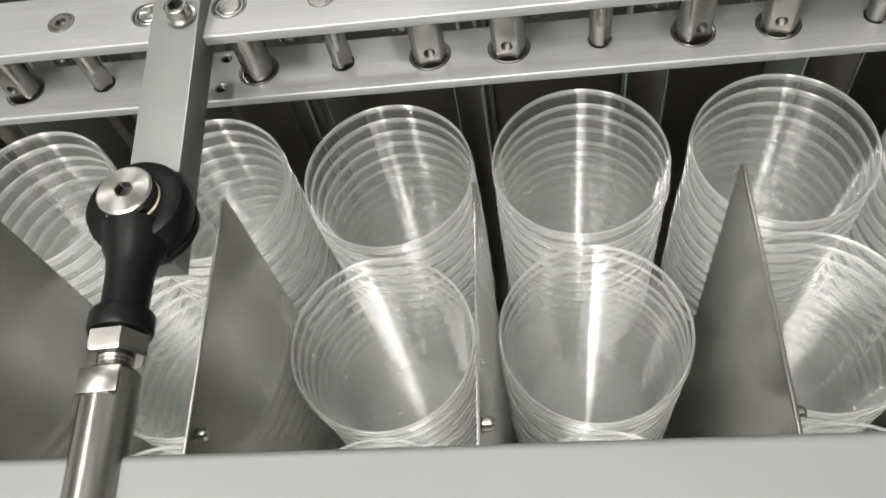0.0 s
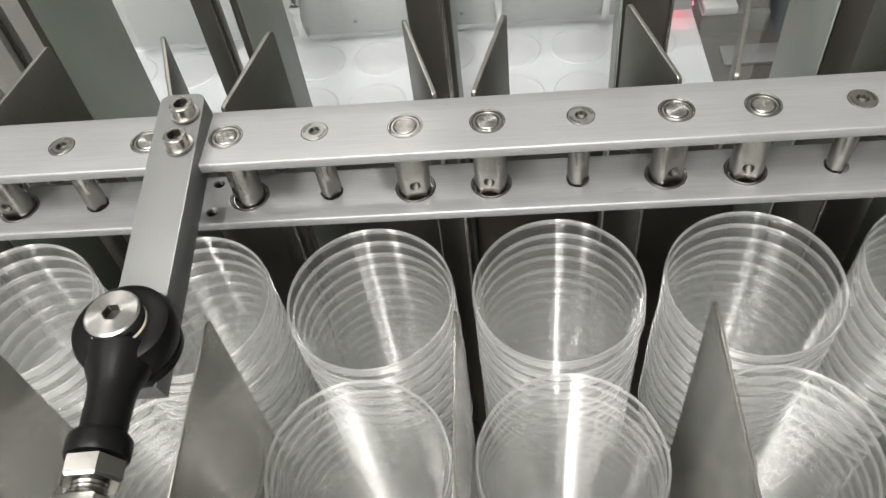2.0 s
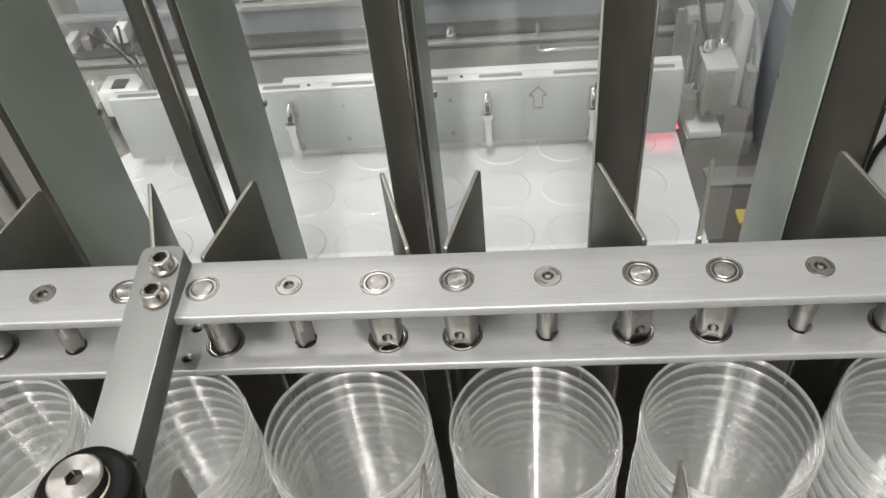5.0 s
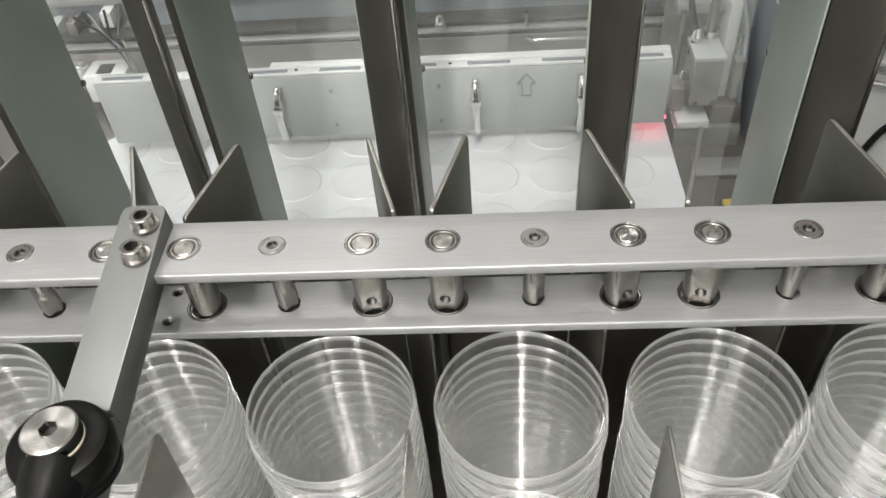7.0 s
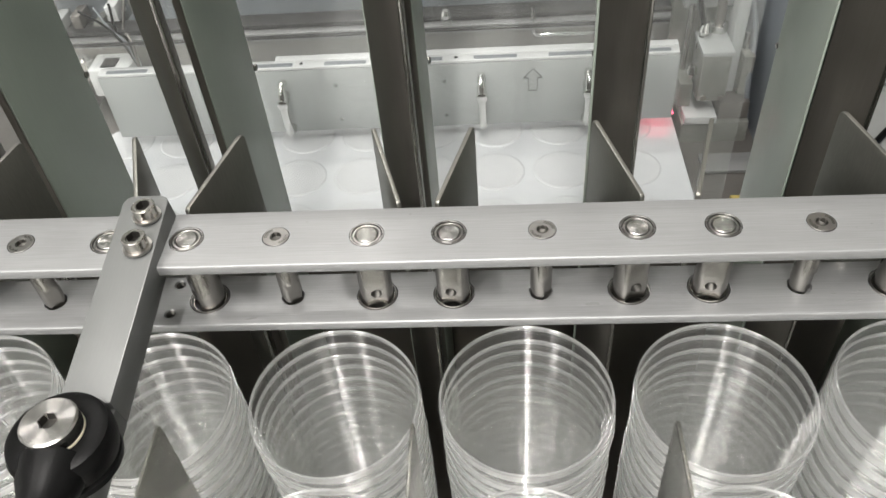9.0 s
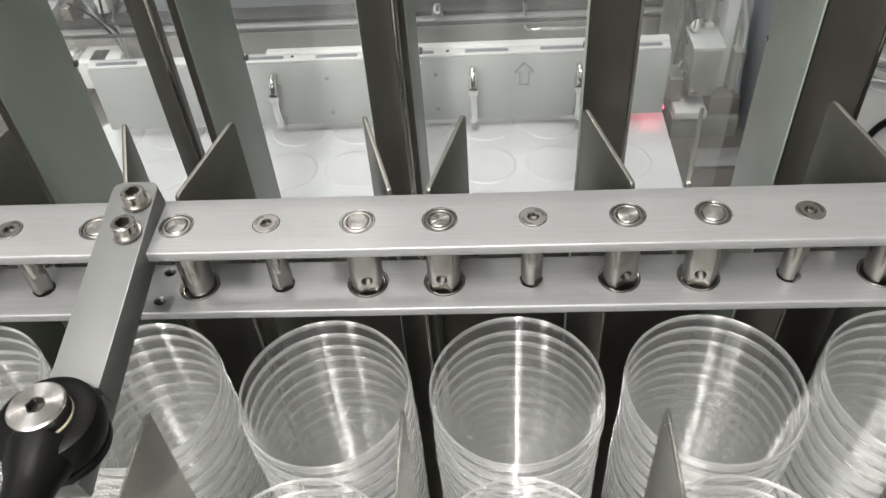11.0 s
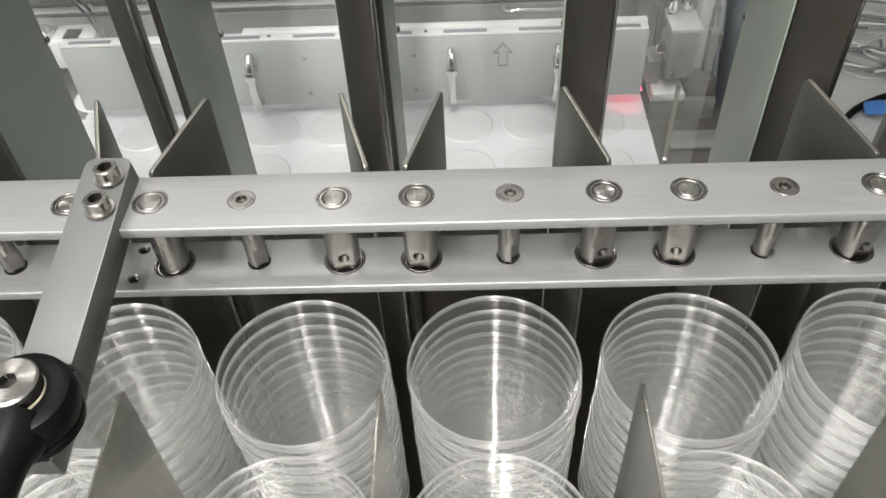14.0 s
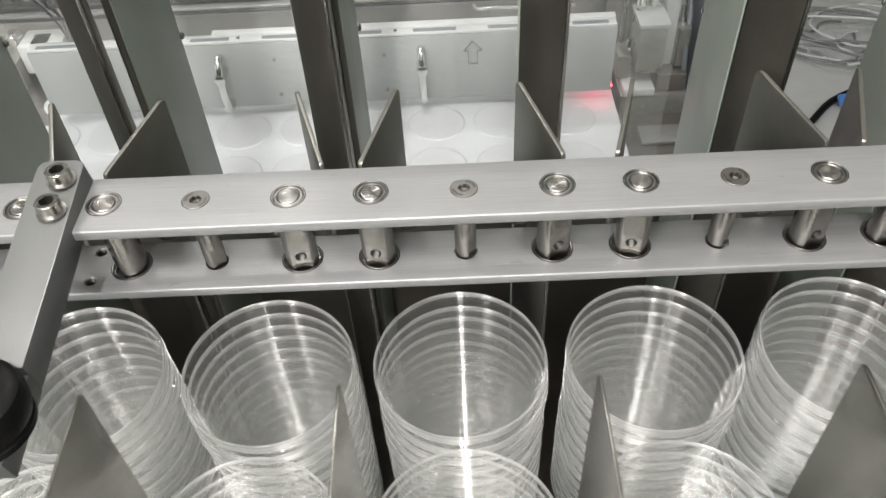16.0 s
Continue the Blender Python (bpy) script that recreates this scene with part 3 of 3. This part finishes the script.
def station():
    f = holder("sealing_plate", 0.083, 0.5, -0.26)
    tagged(f, "grey coated tooling plate with slots and polished handles", "machine plate")
    part("face", box(-0.297, 0.297, -0.025, -0.004, -0.0345, 0.0415, 0.0015), PLATE, f)
    part("top_strip", box(-0.296, 0.296, -0.0245, -0.012, 0.0417, 0.0445, 0.0008), WHITE, f, "pale top strip")
    part("raised_strip", box(-0.112, 0.297, -0.0118, -0.0015, 0.0417, 0.0450, 0.0008), WHITE, f, "pale top strip")
    for a, c in ((-0.2046, -0.1613), (-0.10, -0.0681), (-0.0481, -0.0089), (0.0241, 0.0668), (0.100, 0.1443), (0.1757, 0.2191), (0.2506, 0.2946), (0.335, 0.371)):
        part("slot", box(a - 0.083, c - 0.083, -0.0222, -0.0160, 0.0435, 0.0449, 0.0003), SLATE, f, "recessed grey slot")
    for x in (-0.083, 0.0065, 0.075):
        part("dot_screw", lathe([(0, 0.0453), (0.0016, 0.0453), (0.002, 0.0445)], 12, Matrix.Translation((x, -0.018, 0))), DARK, f)
    for x in (-0.104, 0.100, 0.207):
        h = tube("handle", [(x, -0.024, 0.027), (x, -0.034, 0.029), (x, -0.040, 0.021), (x, -0.040, -0.021), (x, -0.034, -0.029), (x, -0.024, -0.027)], 0.0042, CHROME, f, "polished steel handle")
        part("lug", lathe([(0, 0.0), (0.0050, 0.0), (0.0050, 0.016), (0.0062, 0.019), (0.0055, 0.022), (0, 0.024)], 16, Matrix.Translation((x, -0.024, 0.013)) @ Matrix.Rotation(radians(90), 4, "X")), CHROME, h)
    for x in (-0.050, 0.135 - 0.083 + 0.01):
        for z in (0.022, -0.020):
            part("bolt", lathe([(0, 0.001), (0.002, 0.001), (0.002, 0)], 10, Matrix.Translation((x, -0.025, z)) @ Matrix.Rotation(radians(90), 4, "X")), GREY, f)
    # raised arrow outline
    arrow = [(0, 0.0), (-0.0095, -0.011), (-0.0045, -0.011), (-0.0045, -0.026), (0.0045, -0.026), (0.0045, -0.011), (0.0095, -0.011)]
    b = None
    for p, q in zip(arrow, arrow[1:] + arrow[:1]):
        d = Vector((q[0] - p[0], q[1] - p[1]))
        m = Matrix.Translation((0.152 + p[0], -0.0254, 0.033 + p[1])) @ Matrix.Rotation(-math.atan2(d.y, d.x), 4, "Y")
        e = box(0, d.length, -0.0006, 0.0006, -0.0005, 0.0005, 0)
        bmesh.ops.transform(e, matrix=m, verts=e.verts)
        b = merge(b, e)
    part("arrow_mark", b, GREY, f, "thin engraved arrow outline")

    bed = part("machine_bed", box(-0.7, 0.50, 0.24, 1.6, -0.50, -0.335, 0.002), BROWN)
    tagged(bed, "dull metal machine bed below the web", "machine bed")

    # cross rails and guard behind the plate
    r = holder("rail_frame", 0, 0.62, -0.26)
    tagged(r, "steel cross rails behind the tooling plate", "rail")
    part("lower_rail", box(-0.34, 0.40, -0.006, 0.006, -0.004, 0.006, 0.001), ALU, r)
    part("dark_beam", box(-0.34, 0.40, -0.002, 0.03, -0.075, -0.0045, 0.002), BROWN, r)
    # No beam of its own: a near-black strip for the shade between the rails.
    part("shade_strip", box(-0.34, 0.40, 0.004, 0.03, 0.0065, 0.0125, 0.001), DARK, r)
    part("upper_rail", box(-0.34, 0.40, 0.04, 0.05, 0.036, 0.044, 0.001), ALU, r)
    part("panel", box(-0.34, 0.40, 0.052, 0.06, -0.04, 0.034, 0.001), SLATE, r, "blue-grey panel")
    part("hood", box(-0.38, 0.44, 0.20, 0.22, -0.02, 0.30, 0.002), GREY, r, "grey machine hood")
    part("ledge", box(-0.34, 0.40, 0.065, 0.19, 0.000, 0.006, 0.001), PLATE, r)
    rng = random.Random(11)
    x = -0.20
    for k in range(17):
        w2, h2, d2 = rng.uniform(0.010, 0.034), rng.uniform(0.008, 0.024), rng.uniform(0.07, 0.11)
        part("clamp", box(x, x + w2, d2, d2 + 0.03, 0.006, 0.006 + h2, 0.002), (CHROME, WHITE, BROWN, PLATE, DARK, WORN)[rng.randrange(6)], r)
        if k % 3 == 0:
            part("stud", lathe([(0, 0), (0.004, 0), (0.005, 0.004), (0.003, 0.008), (0.003, 0.02), (0, 0.021)], 14, Matrix.Translation((x + w2 / 2, d2 - 0.01, 0.006))), CHROME, r)
        x += w2 + rng.uniform(0.002, 0.016)
    part("cross_shaft", lathe([(0, 0), (0.005, 0), (0.005, 0.70), (0, 0.70)], 16, Matrix.Translation((-0.33, 0.125, 0.030)) @ Matrix.Rotation(radians(90), 4, "Y")), CHROME, r)
    part("dark_slot", box(-0.33, 0.39, 0.1502, 0.160, 0.0065, 0.034, 0.001), DARK, r)
    tube("bent_pipe", [(0.242, 0.0, 0.022), (0.2425, -0.003, 0.0), (0.2445, -0.004, -0.010), (0.262, -0.004, -0.011), (0.36, -0.004, -0.012)], 0.0025, CHROME, r, "bent bright pipe")
    part("ball_knob", lathe([(0, 0.006), (0.004, 0.005), (0.006, 0), (0.004, -0.005), (0, -0.006)], 16, Matrix.Translation((0.142, -0.005, 0.020))), CHROME, r)
    part("knob_arm", box(0.135, 0.149, -0.004, 0.004, 0.002, 0.014, 0.002), CHROME, r)
    g = part("guard_screen", box(-0.40, 0.47, 0.585, 0.589, -0.30, -0.245, 0.0005), CLEAR)
    tagged(g, "clear polymer guard pane with a dark edge", "guard")
    g.visible_shadow = False
    part("edge_strip", box(-0.40, 0.47, 0.5845, 0.5895, -0.2448, -0.2424, 0.0003), DARK, g, "dark edge strip")

    fg = part("front_guard", box(-0.45, 0.352, 0.1985, 0.2005, -0.18, 0.60, 0.0004), CLEAR)
    tagged(fg, "large clear polymer guard screwed to the columns", "guard")
    fg.visible_shadow = False

    # left corner block with a square socket and hoses
    q = holder("corner_block", -0.255, 0.60, -0.275)
    tagged(q, "white corner block with a square black socket", "machine part")
    part("block", box(-0.030, 0.022, -0.02, 0.02, -0.035, 0.002, 0.004), WHITE, q)
    part("socket", box(-0.014, 0.004, -0.014, 0.006, 0.0018, 0.0032, 0.0004), BLACK, q, "square black socket")
    part("foot", box(-0.055, -0.031, -0.03, 0.02, -0.05, -0.012, 0.003), BROWN, q)
    part("knuckle", lathe([(0, 0), (0.008, 0), (0.010, 0.004), (0.010, 0.016), (0.006, 0.02), (0, 0.02)], 18, Matrix.Translation((-0.040, 0.005, -0.012))), CHROME, q)
    for k in range(4):
        tube("hose", [(-0.040 + 0.020 * k, 0.035, 0.050 + 0.004 * k), (-0.008 + 0.006 * k, 0.022, 0.036 - 0.006 * k), (0.016 + 0.003 * k, 0.004, 0.020 + 0.004 * k), (0.026, 0.0, -0.006 - 0.004 * k)], 0.0016, (BLACK, SLATE, BLACK, BROWN)[k], q)
    for k, (x, z, w, h) in enumerate(((-0.075, 0.012, 0.013, 0.03), (-0.053, 0.022, 0.012, 0.022), (-0.030, 0.004, 0.010, 0.028), (-0.012, 0.030, 0.014, 0.020), (0.006, 0.012, 0.010, 0.014), (-0.066, -0.012, 0.018, 0.016), (0.014, 0.034, 0.012, 0.022))):
        part("bracket", box(x, x + w, 0.03 + 0.004 * k, 0.06 + 0.004 * k, z, z + h, 0.002), (PLATE, BROWN, WORN, WHITE, SLATE, DARK, WORN)[k], q)
    part("dark_recess", box(-0.07, 0.03, 0.0905, 0.095, -0.04, 0.07, 0.001), SLATE, q)

    # right hand mechanism
    m = holder("drive_unit", 0.42, 0.5, -0.30)
    tagged(m, "pale metal drive unit with bolted blocks and rods", "drive unit")
    part("housing", box(-0.014, 0.016, -0.012, 0.03, 0.015, 0.069, 0.003), WORN, m)
    part("cap_plate", box(-0.015, 0.017, -0.013, 0.031, 0.0692, 0.074, 0.001), PLATE, m)
    part("base", box(-0.026, 0.046, -0.015, 0.05, -0.052, -0.010, 0.003), WORN, m)
    part("base_cap", box(-0.024, 0.010, -0.018, 0.03, -0.0098, 0.0, 0.002), WHITE, m)
    part("step", box(0.012, 0.044, -0.010, 0.05, -0.0098, 0.012, 0.002), BROWN, m)
    for x in (-0.008, 0.010):
        part("bolt", lathe([(0, 0.004), (0.003, 0.004), (0.0035, 0.003), (0.0035, 0)], 12, Matrix.Translation((x, -0.012, 0.022)) @ Matrix.Rotation(radians(90), 4, "X")), CHROME, m)
    part("piston", lathe([(0, 0), (0.005, 0), (0.005, 0.10), (0, 0.10)], 16, Matrix.Translation((0.008, 0.03, 0.074))), BROWN, m)
    part("post", box(0.018, 0.030, 0.01, 0.05, 0.0, 0.12, 0.002), PLATE, m)
    part("fitting", lathe([(0, 0), (0.004, 0), (0.006, 0.004), (0.004, 0.012), (0, 0.013)], 14, Matrix.Translation((-0.020, 0.0, 0.040))), CHROME, m)
    part("fitting", lathe([(0, 0), (0.005, 0), (0.007, 0.005), (0.004, 0.014), (0, 0.015)], 14, Matrix.Translation((-0.008, 0.02, 0.076))), CHROME, m)
    part("back_plate", box(-0.034, 0.048, 0.062, 0.068, -0.052, 0.10, 0.002), WORN, m, "dull worn back plate")
    part("dark_sump", box(-0.030, 0.050, -0.075, -0.018, -0.075, -0.066, 0.002), BROWN, m, "dark stained sump plate")
    part("side_block", box(-0.030, -0.0155, 0.0, 0.03, 0.002, 0.030, 0.002), WORN, m)
    part("side_block", box(0.0305, 0.043, 0.0, 0.03, 0.014, 0.060, 0.002), WORN, m)
    part("collar", lathe([(0.0052, 0), (0.009, 0), (0.0095, 0.002), (0.0095, 0.008), (0.0052, 0.009)], 18, Matrix.Translation((0.008, 0.03, 0.0745))), CHROME, m)
    part("link_rod", lathe([(0, 0), (0.003, 0), (0.003, 0.075), (0, 0.075)], 12, Matrix.Translation((-0.022, 0.03, 0.030))), STEEL, m)
    part("pipe_stub", lathe([(0, 0), (0.004, 0), (0.004, 0.02), (0, 0.02)], 12, Matrix.Translation((0.036, 0.016, 0.060))), CHROME, m)
    part("cross_bar", box(-0.03, 0.04, 0.03, 0.05, 0.10, 0.112, 0.002), GREY, m)
    tube("hose", [(-0.02, 0.03, 0.13), (-0.016, 0.02, 0.108), (-0.010, 0.02, 0.085), (-0.012, 0.02, 0.060)], 0.003, BLACK, m)
    tube("hose", [(0.03, 0.04, 0.13), (0.042, 0.02, 0.08), (0.040, 0.0, 0.03), (0.046, 0.0, -0.02)], 0.003, SLATE, m)
    # Hidden red glow added under the plate to cast pink on the film.
    glow = bpy.data.materials.new("red_glow")
    glow.use_nodes = True
    e = glow.node_tree.nodes["Principled BSDF"]
    e.inputs["Base Color"].default_value = (0.6, 0.05, 0.08, 1)
    e.inputs["Emission Color"].default_value = (1.0, 0.08, 0.16, 1)
    e.inputs["Emission Strength"].default_value = 2.5
    part("glow_strip", box(-0.068, -0.036, -0.016, -0.006, 0.0040, 0.0053, 0.0003), glow, m, "unseen red glow strip under the plate")
    side = part("side_panel", box(0.474, 0.480, 0.47, 0.95, -0.42, -0.17, 0.002), SLATE)
    tagged(side, "blue-grey side panel of the machine", "panel")
    low = holder("lower_bracket", 0.44, 0.46, -0.335)
    tagged(low, "worn metal bracket with a small yellow tag", "bracket")
    part("plate", box(-0.03, 0.03, -0.03, 0.0, 0.0, 0.004, 0.001), ALU, low)
    part("tag", box(-0.012, 0.014, -0.09, -0.07, 0.0, 0.006, 0.001), plastic("yellow_tag", (0.42, 0.33, 0.10), 0.5), low, "dull yellow tag")


def floor_clutter():
    """Clear tubing, a black cable and a blue cloth lying on the floor beyond the machine."""
    coil = holder("tubing_coil", 1.33, 1.72, FLOOR)
    tagged(coil, "loose coils of clear tubing lying on the floor", "tubing")
    for k in range(14):
        pts = []
        r, ox, oy = random.uniform(0.07, 0.22), random.uniform(-0.08, 0.10), random.uniform(-0.08, 0.08)
        for n in range(12):
            a = 2 * math.pi * n / 11 * random.uniform(0.8, 1.0) + k
            pts.append((ox + r * math.cos(a) + random.uniform(-.02, .02), oy + 0.7 * r * math.sin(a) + random.uniform(-.02, .02), 0.006 + 0.003 * k))
        tube("loop", pts, 0.0035, (CLEAR, GREY, WHITE)[k % 3], coil)
    c = tube("cable", [(1.02, 1.25, FLOOR + 0.01), (1.10, 1.36, FLOOR + 0.01), (1.20, 1.45, FLOOR + 0.012), (1.36, 1.50, FLOOR + 0.01), (1.7, 1.46, FLOOR + 0.01)], 0.009, BLACK)
    tagged(c, "black rubber cable lying on the floor", "cable")
    cl = part("blue_cloth", prism(rounded([(-0.03, -0.02), (0.035, -0.025), (0.03, 0.03), (-0.02, 0.022)], [0.008] * 4), 0.012, Matrix.Translation((1.20, 1.41, FLOOR + 0.027)), 0.004), plastic("blue_cloth", (0.05, 0.16, 0.42), 0.8, 60, 0.6))
    tagged(cl, "crumpled blue cloth on the floor", "cloth")


pocket_rows = film_web()
station()
floor_clutter()


def motions():
    """The rows of pockets rise round the rear roller and run steadily away from the camera."""
    for row, y0 in pocket_rows:
        keys = []
        for k in range(33):
            y = y0 + WEB_SPEED * k * 0.5
            keys.append((k * 0.5, pose(0, max(y, 0.24), WEBZ - max(0.24 - y, 0))))
        walk(row, keys)


motions()
